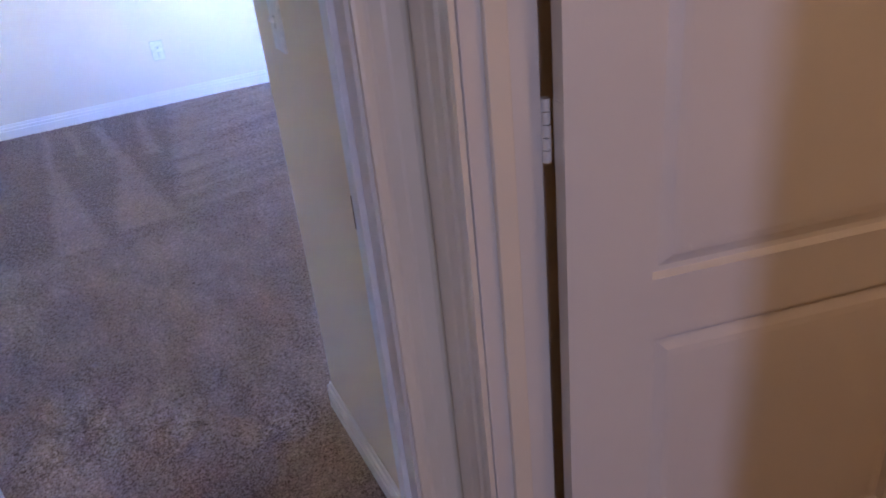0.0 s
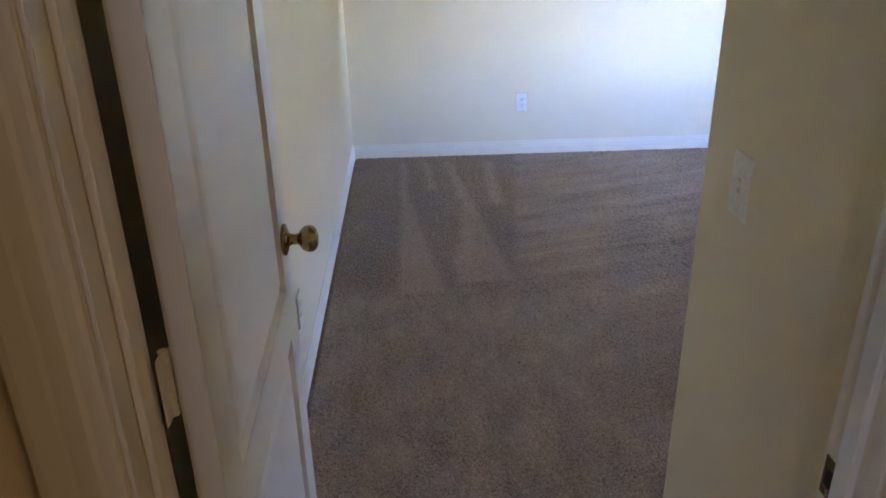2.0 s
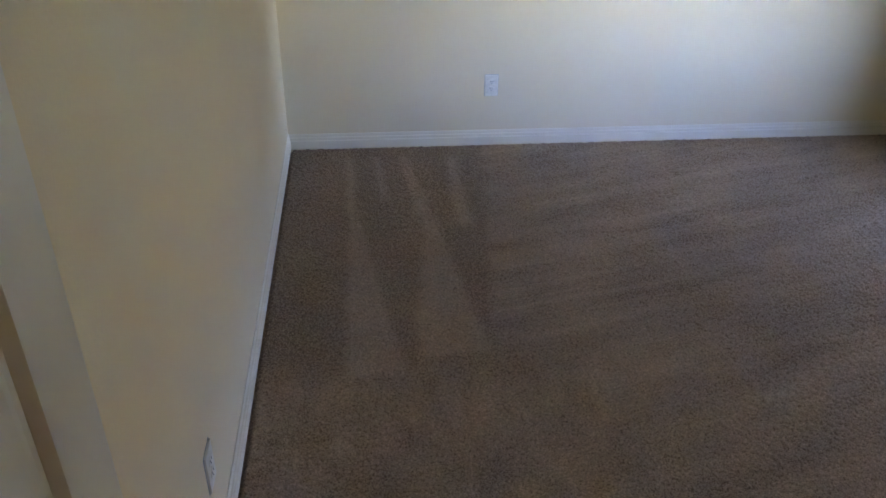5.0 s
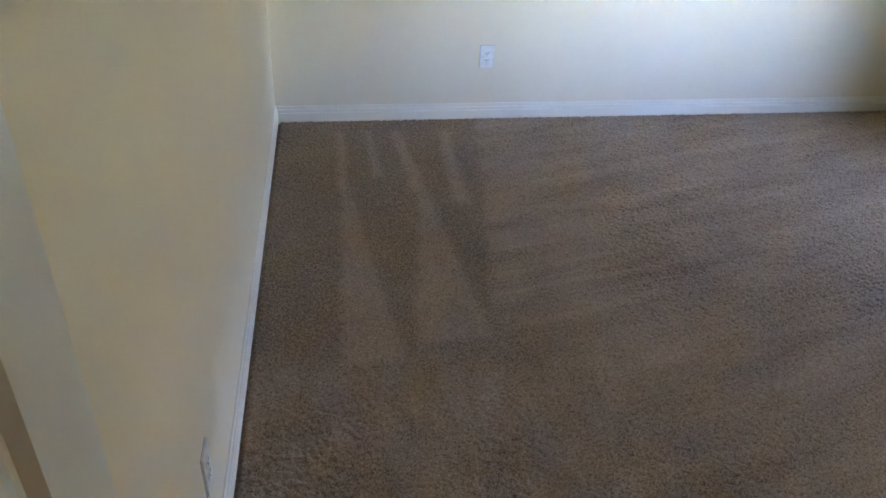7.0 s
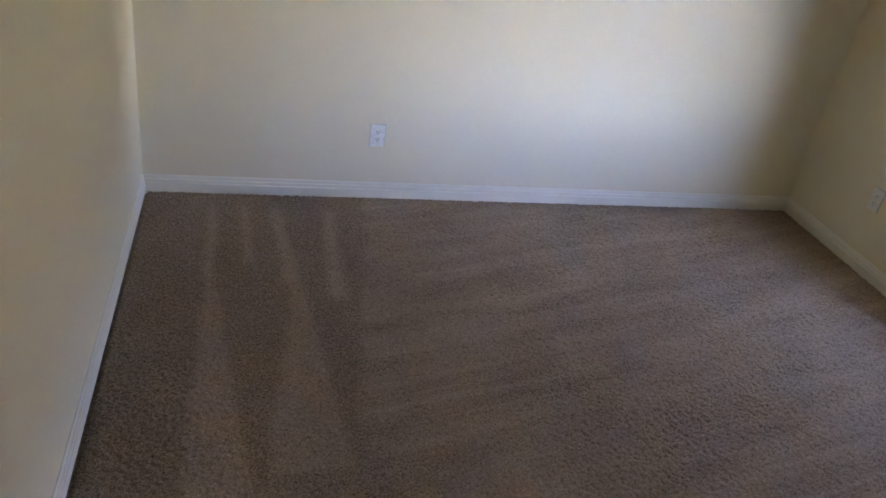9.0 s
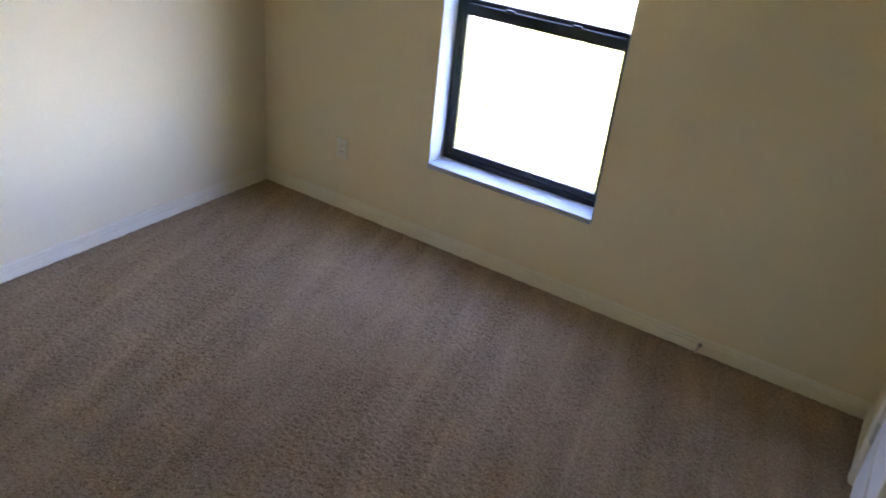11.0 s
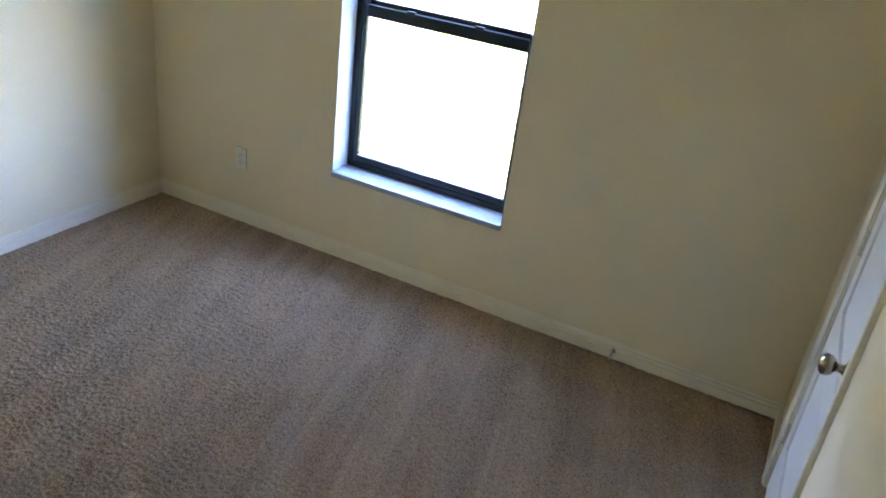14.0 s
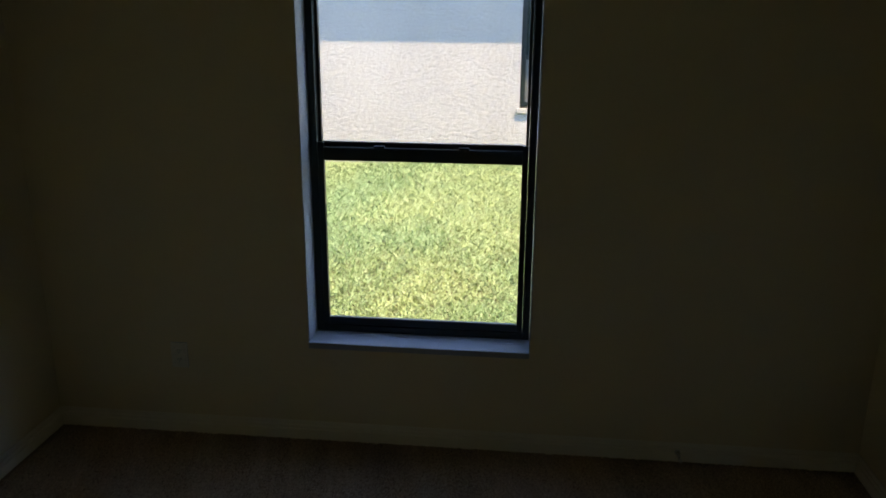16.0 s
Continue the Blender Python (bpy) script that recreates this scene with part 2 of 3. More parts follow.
def add_box(bm, a, b, bevel=0.0, seg=2):
    lo = [min(p, q) for p, q in zip(a, b)]
    hi = [max(p, q) for p, q in zip(a, b)]
    m = Matrix.Translation([(p + q) / 2 for p, q in zip(lo, hi)]) @ Matrix.Diagonal([*(q - p for p, q in zip(lo, hi)), 1])
    r = bmesh.ops.create_cube(bm, size=1.0, matrix=m)
    if bevel:
        edges = list({e for v in r["verts"] for e in v.link_edges})
        bmesh.ops.bevel(bm, geom=edges, offset=bevel, segments=seg, affect="EDGES", profile=0.5)
    return bm


def box(a, b, bevel=0.0, seg=2):
    return add_box(bmesh.new(), a, b, bevel, seg)


def boxes(*pairs, bevel=0.0):
    bm = bmesh.new()
    for a, b in pairs:
        add_box(bm, a, b, bevel)
    return bm


def prism(profile, a, b, up):
    """A moulding: the profile (out, up) in metres swept straight from a to b; out points to the left of the run, seen against up."""
    a, b, up = Vector(a), Vector(b), Vector(up)
    out = up.cross(b - a).normalized()
    bm = bmesh.new()
    rings = [[bm.verts.new(p + out * o + up * h) for o, h in profile] for p in (a, b)]
    n = len(profile)
    for k in range(n):
        bm.faces.new((rings[0][k], rings[0][(k + 1) % n], rings[1][(k + 1) % n], rings[1][k]))
    bm.faces.new(list(reversed(rings[0])))
    bm.faces.new(rings[1])
    bmesh.ops.recalc_face_normals(bm, faces=bm.faces)
    return bm


def lathe(profile, n=32, axis="Z"):
    """A turned body from (radius, height) steps."""
    bm = bmesh.new()
    rings = []
    for r, h in profile:
        if r < 1e-6:
            rings.append([bm.verts.new((0, 0, h))])
        else:
            rings.append([bm.verts.new((r * math.cos(2 * math.pi * k / n), r * math.sin(2 * math.pi * k / n), h)) for k in range(n)])
    for p, q in zip(rings, rings[1:]):
        for k in range(n):
            f = [p[k % len(p)], p[(k + 1) % len(p)], q[(k + 1) % len(q)], q[k % len(q)]]
            f = list(dict.fromkeys(f))
            if len(f) > 2:
                bm.faces.new(f)
    bmesh.ops.recalc_face_normals(bm, faces=bm.faces)
    if axis == "X":
        bm.transform(Matrix.Rotation(radians(90), 4, "Y"))
    if axis == "Y":
        bm.transform(Matrix.Rotation(radians(-90), 4, "X"))
    return bm


def moved(bm, m):
    bm.transform(m)
    return bm


def structure(name, bm, mat, label, category):
    return tagged(link(name, bm, mat), label, category, kind="structure")


# ---------- plan ----------
BB = 0.012                       # thickness of the baseboard
LEFT, FAR, RIGHT = -0.012, 4.506, 3.516
NEAR = 1.058                     # room face of the closet wall
PASS = 0.960                     # room face of the short wall beside the door
H = 2.44
T = 0.11
DW0, DW1 = 0.290, 0.396          # wall with the bedroom door: hall face and room face
JL, JR = 0.090, 0.898            # jambs of the bedroom door
DOOR_H = 2.05
HR = 0.990                       # hall face of the wall with the second door
HL = -0.012                      # hall face of the other hall wall
J2 = 0.168                       # jamb of the second door
HB = -2.6                        # end of the hall
WY0, WY1, WZ0, WZ1 = 2.410, 3.344, 0.430, 1.995    # window opening
WD = 0.125                       # depth of the window's reveal
CX0, CX1 = 2.300, 3.055           # closet door opening

# ---------- large structure ----------
def carpet_mesh():
    """One sheet of pile with a small uneven surface of tufts."""
    step = 0.0052
    x0, x1, y0, y1 = LEFT, RIGHT, DW0 - 0.25, FAR
    nx, ny = int((x1 - x0) / step), int((y1 - y0) / step)
    rng = np.random.default_rng(5)
    h = rng.random((ny + 1, nx + 1)).astype(np.float32)
    for _ in range(2):
        h = (2 * h + np.roll(h, 1, 0) + np.roll(h, 1, 1)) / 4
    h = (h - 0.5) * 0.016
    xs = np.linspace(x0, x1, nx + 1)
    ys = np.linspace(y0, y1, ny + 1)
    gx, gy = np.meshgrid(xs, ys)
    # the pile is tucked down along the baseboards
    h = h - 0.014 * np.clip((x0 + 0.026 - gx) / 0.012, 0, 1)
    h = h - 0.008 * np.clip(np.maximum(gy - (y1 - 0.024), gx - (x1 - 0.024)) / 0.010, 0, 1)
    gx = gx + (rng.random(gx.shape) - 0.5) * 0.004
    gy = gy + (rng.random(gy.shape) - 0.5) * 0.004
    co = np.stack([gx, gy, h - 0.001], -1).reshape(-1, 3)
    idx = np.arange((nx + 1) * (ny + 1)).reshape(ny + 1, nx + 1)
    quads = np.stack([idx[:-1, :-1], idx[:-1, 1:], idx[1:, 1:], idx[1:, :-1]], -1).reshape(-1, 4)
    me = bpy.data.meshes.new("floor")
    me.vertices.add(len(co))
    me.vertices.foreach_set("co", co.ravel())
    me.loops.add(quads.size)
    me.loops.foreach_set("vertex_index", quads.ravel().astype(np.int32))
    me.polygons.add(len(quads))
    me.polygons.foreach_set("loop_start", np.arange(0, quads.size, 4, dtype=np.int32))
    me.update()
    me.validate()
    me.polygons.foreach_set("use_smooth", np.ones(len(me.polygons), dtype=bool))
    me.materials.append(CARPET)
    return me


tagged(new("floor", carpet_mesh()), "brown cut-pile carpet with brushed stripes", "carpet", kind="structure")
structure("floor_hall", box((-2.3, HB, -0.03), (RIGHT, DW0 - 0.25, -0.002)), CARPET, "brown carpet of the hall", "carpet")
structure("floor_slab", box((-2.5, HB - 0.2, -0.3), (RIGHT + 0.2, FAR + 0.2, -0.035)), CONCRETE, "grey concrete floor slab", "floor")

structure("wall_left", box((LEFT - T, -0.72, -0.03), (LEFT, FAR + T, H)), WALL_PAINT, "cream painted plaster wall", "wall")
structure("wall_far", box((LEFT, FAR, -0.03), (RIGHT + 0.2, FAR + T, H)), WALL_PAINT, "cream painted plaster wall", "wall")
structure("wall_window", boxes(
    ((RIGHT, DW1, -0.03), (RIGHT + 0.2, WY0, H)), ((RIGHT, WY1, -0.03), (RIGHT + 0.2, FAR, H)),
    ((RIGHT, WY0, -0.03), (RIGHT + 0.2, WY1, WZ0)), ((RIGHT, WY0, WZ1), (RIGHT + 0.2, WY1, H))), WALL_PAINT,
    "cream painted plaster wall with a window opening", "wall")
structure("wall_closet", boxes(
    ((PASS, NEAR - T, -0.03), (CX0, NEAR, H)), ((CX1, NEAR - T, -0.03), (RIGHT, NEAR, H)), ((CX0, NEAR - T, DOOR_H), (CX1, NEAR, H))),
    WALL_PAINT, "cream painted plaster wall of the closet", "wall")
structure("wall_passage", box((PASS, DW1, -0.03), (PASS + T, NEAR - T, H)), WALL_PAINT, "short cream painted wall beside the door", "wall")
structure("wall_door", boxes(
    ((LEFT, DW0, -0.03), (JL - 0.02, DW1, H)), ((JR + 0.02, DW0, -0.03), (RIGHT + 0.2, DW1, H)), ((JL - 0.02, DW0, DOOR_H + 0.02), (JR + 0.02, DW1, H))),
    WALL_PAINT, "cream painted wall with the bedroom doorway", "wall")
structure("wall_hall", boxes(
    ((HR, J2 + 0.02, -0.03), (HR + T, DW0, H)), ((HR, HB, -0.03), (HR + T, J2 - 0.80, H)), ((HR, J2 - 0.80, DOOR_H + 0.02), (HR + T, J2 + 0.02, H))),
    WALL_PAINT, "cream painted hall wall with a doorway", "wall")
structure("wall_lounge", boxes(((-2.5, HB, -0.03), (-2.3, -0.6, H)), ((-2.3, -0.72, -0.03), (LEFT - T, -0.6, H))), WALL_PAINT, "cream painted walls of the lounge", "wall")
OX0, OX1, OZ0, OZ1, OY = -0.37, -0.12, 1.05, 1.5, HB - 0.3    # unseen opening added for the hall's fill lamp
structure("wall_hall_end", boxes(((-2.5, OY, -0.03), (OX0, HB, H)), ((OX1, OY, -0.03), (RIGHT + 0.2, HB, H)), ((OX0, OY, -0.03), (OX1, HB, OZ0)), ((OX0, OY, OZ1), (OX1, HB, H))),
          WALL_PAINT, "cream painted end wall of the hall with an opening added for the fill lamp", "wall")
# added out of view to shut off the sky behind the hall opening
structure("wall_sky_block", box((-2.5, OY - 0.62, -0.12), (RIGHT + 0.2, OY - 0.5, H)), WALL_PAINT, "unseen cream wall added to block the sky from the hall opening", "wall")
structure("wall_side_room", box((RIGHT, HB, -0.03), (RIGHT + 0.2, DW0, H)), WALL_PAINT, "cream painted wall of the next room", "wall")
structure("ceiling", box((-2.5, OY - 0.62, H), (RIGHT + 0.2, FAR + T, H + 0.12)), CEILING_PAINT, "white textured ceiling", "ceiling")


# ---------- baseboards ----------
BASE_PROFILE = ((0, 0), (BB, 0), (BB, 0.044), (BB - 0.005, 0.047), (BB - 0.005, 0.050), (BB - 0.001, 0.053), (BB - 0.002, 0.063), (BB - 0.007, 0.066), (BB - 0.006, 0.072), (BB - 0.009, 0.083), (0, 0.083))


def baseboard(name, a, b):
    ob = structure(name, prism(BASE_PROFILE, (*a, 0.0), (*b, 0.0), (0, 0, 1)), TRIM_PAINT, "white moulded wooden baseboard", "baseboard")
    return ob


baseboard("baseboard_left", (LEFT, FAR - 0.001), (LEFT, DW1 + 0.03))
baseboard("baseboard_far", (RIGHT - 0.001, FAR), (LEFT + 0.001, FAR))
baseboard("baseboard_window", (RIGHT, NEAR + 0.001), (RIGHT, FAR - 0.001))
baseboard("baseboard_closet_a", (PASS - BB, NEAR), (CX0 - 0.062, NEAR))
baseboard("baseboard_closet_b", (CX1 + 0.062, NEAR), (RIGHT - BB, NEAR))
baseboard("baseboard_passage", (PASS, DW1 + 0.02), (PASS, NEAR + BB))
baseboard("baseboard_hall_left", (LEFT, DW0 - 0.016), (LEFT, -0.715))


# ---------- door frames ----------
CASE = ((0, 0), (0.009, 0), (0.011, 0.004), (0.011, 0.012), (0.014, 0.016), (0.014, 0.030), (0.016, 0.034), (0.017, 0.050), (0.014, 0.057), (0, 0.057))


def casing_bm(a, b, side, out, wide=1.0):
    a, b, side, out = Vector(a), Vector(b), Vector(side), Vector(out)
    bm = bmesh.new()
    rings = [[bm.verts.new(p + out * o + side * (w * wide)) for o, w in CASE] for p in (a, b)]
    n = len(CASE)
    for k in range(n):
        bm.faces.new((rings[0][k], rings[0][(k + 1) % n], rings[1][(k + 1) % n], rings[1][k]))
    bm.faces.new(list(reversed(rings[0])))
    bm.faces.new(rings[1])
    bmesh.ops.recalc_face_normals(bm, faces=bm.faces)
    return bm


def door_frame_bedroom():
    f = thing("door_frame", (0, 0, 0), "white painted frame of the bedroom doorway", "door frame", kind="structure")
    part("jamb", box((JL - 0.018, DW0 + 0.001, 0), (JL, DW1 - 0.001, DOOR_H), 0.001), DOOR_PAINT, f)
    part("jamb", box((JR, DW0 + 0.001, 0), (JR + 0.018, DW1 - 0.001, DOOR_H), 0.001), DOOR_PAINT, f)
    part("head_jamb", box((JL, DW0 + 0.001, DOOR_H), (JR, DW1 - 0.001, DOOR_H + 0.018), 0.001), DOOR_PAINT, f)
    part("stop", box((JL, 0.326, 0), (JL + 0.011, 0.356, DOOR_H), 0.002), TRIM_PAINT, f)
    # this stop alone takes the whiter paint, so that it looks lit
    part("stop", box((JR - 0.011, 0.326, 0), (JR, 0.356, DOOR_H), 0.002), LIT_STOP_PAINT, f)
    part("casing", casing_bm((JL - 0.006, DW0, 0), (JL - 0.006, DW0, DOOR_H + 0.06), (-1, 0, 0), (0, -1, 0), 1.5), TRIM_PAINT, f)
    part("casing", casing_bm((JR + 0.006, DW0, 0), (JR + 0.006, DW0, DOOR_H + 0.06), (1, 0, 0), (0, -1, 0), 1.22), TRIM_PAINT, f)
    part("casing", casing_bm((JL - 0.006, DW0, DOOR_H + 0.006), (JR + 0.006, DW0, DOOR_H + 0.006), (0, 0, 1), (0, -1, 0)), TRIM_PAINT, f)
    part("casing", casing_bm((JR + 0.006, DW1, 0), (JR + 0.006, DW1, DOOR_H + 0.06), (1, 0, 0), (0, 1, 0), 0.72), TRIM_PAINT, f)
    part("casing", casing_bm((JL - 0.006, DW1, 0), (JL - 0.006, DW1, DOOR_H + 0.06), (-1, 0, 0), (0, 1, 0), 1.5), TRIM_PAINT, f)
    plate = part("strike_plate", box((JR - 0.0022, 0.363, 0.860), (JR - 0.0005, 0.389, 0.917), 0.0006), BRASS, f, "brass strike plate")
    part("latch_hole", box((JR - 0.0026, 0.369, 0.876), (JR - 0.0021, 0.384, 0.901)), SLOT, plate, "dark latch hole")
    return f


def door_frame_hall():
    f = thing("door_frame", (0, 0, 0), "white painted frame of the hall side doorway", "door frame", kind="structure")
    part("jamb", box((HR + 0.001, J2, 0), (HR + T - 0.001, J2 + 0.018, DOOR_H), 0.001), DOOR_PAINT, f)
    part("jamb", box((HR + 0.001, J2 - 0.78, 0), (HR + T - 0.001, J2 - 0.798, DOOR_H), 0.001), DOOR_PAINT, f)
    part("head_jamb", box((HR + 0.001, J2 - 0.78, DOOR_H), (HR + T - 0.001, J2, DOOR_H + 0.018), 0.001), DOOR_PAINT, f)
    part("stop", box((HR + 0.030, J2 - 0.010, 0), (HR + 0.062, J2, DOOR_H), 0.002), TRIM_PAINT, f)
    w = (DW0 - 0.016 - J2 - 0.004) / 0.057
    part("casing", casing_bm((HR, J2 + 0.004, 0), (HR, J2 + 0.004, DOOR_H + 0.06), (0, 1, 0), (-1, 0, 0), w), TRIM_PAINT, f)
    part("casing", casing_bm((HR, J2 - 0.786, 0), (HR, J2 - 0.786, DOOR_H + 0.06), (0, -1, 0), (-1, 0, 0)), TRIM_PAINT, f)
    return f


door_frame_bedroom()
door_frame_hall()


def closet_frame():
    f = thing("door_frame", (0, 0, 0), "white painted frame of the closet door", "door frame", kind="structure")
    for x, s in ((CX0, -1), (CX1, 1)):
        part("jamb", box((x + s * 0.0, NEAR - T, 0), (x - s * 0.012, NEAR + 0.001, DOOR_H), 0.001), TRIM_PAINT, f)
        part("casing", casing_bm((x - s * 0.006, NEAR, 0), (x - s * 0.006, NEAR, DOOR_H + 0.05), (s, 0, 0), (0, 1, 0), 0.95), TRIM_PAINT, f)
    part("head_jamb", box((CX0, NEAR - T, DOOR_H - 0.012), (CX1, NEAR + 0.001, DOOR_H), 0.001), TRIM_PAINT, f)
    part("casing", casing_bm((CX0 - 0.05, NEAR, DOOR_H - 0.006), (CX1 + 0.05, NEAR, DOOR_H - 0.006), (0, 0, 1), (0, 1, 0), 1.1), TRIM_PAINT, f)


closet_frame()


# ---------- doors ----------
def leaf_bm(width, height, thick, panels, depth=0.009, slope=0.032):
    """A moulded door leaf from (0, 0, 0) to (width, thick, height); each panel (x0, x1, z0, z1) is sunk behind a sloped moulding on both faces."""
    bm = bmesh.new()
    xs = sorted({0.0, width, *(p[0] for p in panels), *(p[1] for p in panels)})
    zs = sorted({0.0, height, *(p[2] for p in panels), *(p[3] for p in panels)})
    for y, sgn in ((0.0, 1), (thick, -1)):
        vs = {(x, z): bm.verts.new((x, y, z)) for x in xs for z in zs}
        for xa, xb in zip(xs, xs[1:]):
            for za, zb in zip(zs, zs[1:]):
                ring = [vs[(xa, za)], vs[(xb, za)], vs[(xb, zb)], vs[(xa, zb)]]
                hole = next((p for p in panels if p[0] <= xa and xb <= p[1] and p[2] <= za and zb <= p[3]), None)
                if hole is None:
                    bm.faces.new(ring)
                    continue
                prev = ring
                for inset, d in ((0.005, depth), (0.014, depth), (slope, 0.0045), (slope + 0.012, 0.003)):
                    q = [bm.verts.new((x, y + sgn * d, z)) for x, z in ((xa + inset, za + inset), (xb - inset, za + inset), (xb - inset, zb - inset), (xa + inset, zb - inset))]
                    for k in range(4):
                        bm.faces.new((prev[k], prev[(k + 1) % 4], q[(k + 1) % 4], q[k]))
                    prev = q
                bm.faces.new(prev)
    for a, b in (((0, 0), (width, 0)), ((width, 0), (width, height)), ((width, height), (0, height)), ((0, height), (0, 0))):
        bm.faces.new([bm.verts.new((a[0], 0, a[1])), bm.verts.new((b[0], 0, b[1])), bm.verts.new((b[0], thick, b[1])), bm.verts.new((a[0], thick, a[1]))])
    bmesh.ops.remove_doubles(bm, verts=bm.verts, dist=1e-5)
    bmesh.ops.recalc_face_normals(bm, faces=bm.faces)
    sharp = [e for e in bm.edges if len(e.link_faces) == 2 and e.calc_face_angle(0) > 1.2 and all(min(abs(v.co.x), abs(v.co.x - width), abs(v.co.z), abs(v.co.z - height)) < 1e-4 for v in e.verts)]
    bmesh.ops.bevel(bm, geom=sharp, offset=0.0025, segments=2, affect="EDGES", profile=0.5)
    return bm


KNOB = ((0.0, 0.0), (0.031, 0.0), (0.033, 0.003), (0.031, 0.007), (0.024, 0.010), (0.014, 0.013), (0.011, 0.018), (0.0105, 0.028), (0.013, 0.033), (0.020, 0.037),
        (0.0255, 0.044), (0.0275, 0.052), (0.0265, 0.060), (0.022, 0.066), (0.014, 0.070), (0.006, 0.0715), (0.0, 0.072))


def knob(parent, at, way, mat, label):
    """A round knob on its rose; way: +1 or -1 along y of the door."""
    bm = lathe(KNOB, 40)
    bm.transform(Matrix.Translation(at) @ Matrix.Rotation(radians(-90 * way), 4, "X"))
    k = part("door_knob", bm, mat, parent, label, smooth=True)
    return k


def hinge_bm(pin, leaf_a, leaf_b, z, tall=0.089):
    """A butt hinge: knuckles round the pin and two thin leaves, each given as a corner pair in plan."""
    bm = bmesh.new()
    for k in range(5):
        z0 = z - tall / 2 + k * tall / 5
        r = bmesh.ops.create_cone(bm, cap_ends=True, segments=14, radius1=0.0062, radius2=0.0062, depth=tall / 5 - 0.0012,
                                  matrix=Matrix.Translation((pin[0], pin[1], z0 + tall / 10)))
    for (xa, ya), (xb, yb) in (leaf_a, leaf_b):
        add_box(bm, (xa, ya, z - tall / 2), (xb, yb, z + tall / 2), 0.0006, 1)
    return bm


DOOR_W, DOOR_T, LEAF_H = 0.730, 0.035, 2.03
PANELS = ((0.095, DOOR_W - 0.100, 0.240, 0.705), (0.095, DOOR_W - 0.100, 0.815, 1.90))


def bedroom_door():
    # leaf stands open along the left wall; its local x runs from the hinges to the free edge
    d = thing("bedroom_door", (JL + 0.050, DW1 + 0.022, 0.012), "open white two-panel moulded door with an antique brass knob", "door", turn=91.5)
    part("leaf", leaf_bm(DOOR_W, LEAF_H, DOOR_T, PANELS, 0.012, 0.036), DOOR_PAINT, d)
    knob(d, (DOOR_W - 0.066, 0.0, 0.918), -1, BRASS, "antique brass round knob")
    knob(d, (DOOR_W - 0.066, DOOR_T, 0.922), 1, BRASS, "antique brass round knob")
    part("latch_plate", box((DOOR_W - 0.0004, 0.006, 0.895), (DOOR_W + 0.0012, 0.029, 0.950), 0.0005), BRASS, d, "brass latch plate")
    for z in (0.22, 1.035, 1.83):
        part("hinge", hinge_bm((-0.009, 0.040), ((-0.0005, 0.004), (0.0006, 0.036)), ((-0.0075, 0.0405), (-0.036, 0.0422)), z), DOOR_PAINT, d, "painted-over steel hinge")
    return d


def hall_door():
    d = thing("hall_door", (HR + T + 0.005, J2 - 0.043, 0.012), "white two-panel moulded door, swung open", "door", turn=-12.5)
    part("leaf", leaf_bm(0.765, LEAF_H, DOOR_T, ((0.130, 0.635, 0.160, 0.677), (0.130, 0.635, 0.780, 1.90)), 0.012), DOOR_PAINT, d)
    for z in (0.22, 1.02, 1.83):
        part("hinge", hinge_bm((-0.009, 0.040), ((-0.0005, 0.004), (0.0006, 0.036)), ((-0.010, 0.0412), (-0.045, 0.0432)), z), DOOR_PAINT, d, "painted-over steel hinge")
    return d


def closet_door():
    w = CX1 - CX0 - 0.03
    d = thing("closet_door", (CX0 + 0.015, NEAR - 0.006, 0.014), "closed white two-panel closet door with a satin nickel knob", "door")
    leaf = leaf_bm(w, LEAF_H - 0.01, DOOR_T, ((0.105, w - 0.105, 0.250, 0.662), (0.105, w - 0.105, 0.800, 1.89)))
    leaf.transform(Matrix.Translation((0, -DOOR_T, 0)))
    part("leaf", leaf, DOOR_PAINT, d)
    knob(d, (0.040, 0.0, 0.922), 1, NICKEL, "satin nickel round knob")
    for z in (0.24, 1.0, 1.82):
        part("hinge", hinge_bm((w + 0.004, 0.008), ((w - 0.012, 0.0004), (w + 0.002, 0.0022)), ((w + 0.006, 0.004), (w + 0.012, 0.0055)), z), HINGE_PAINT, d, "painted steel hinge")
    return d


bedroom_door()
hall_door()
closet_door()


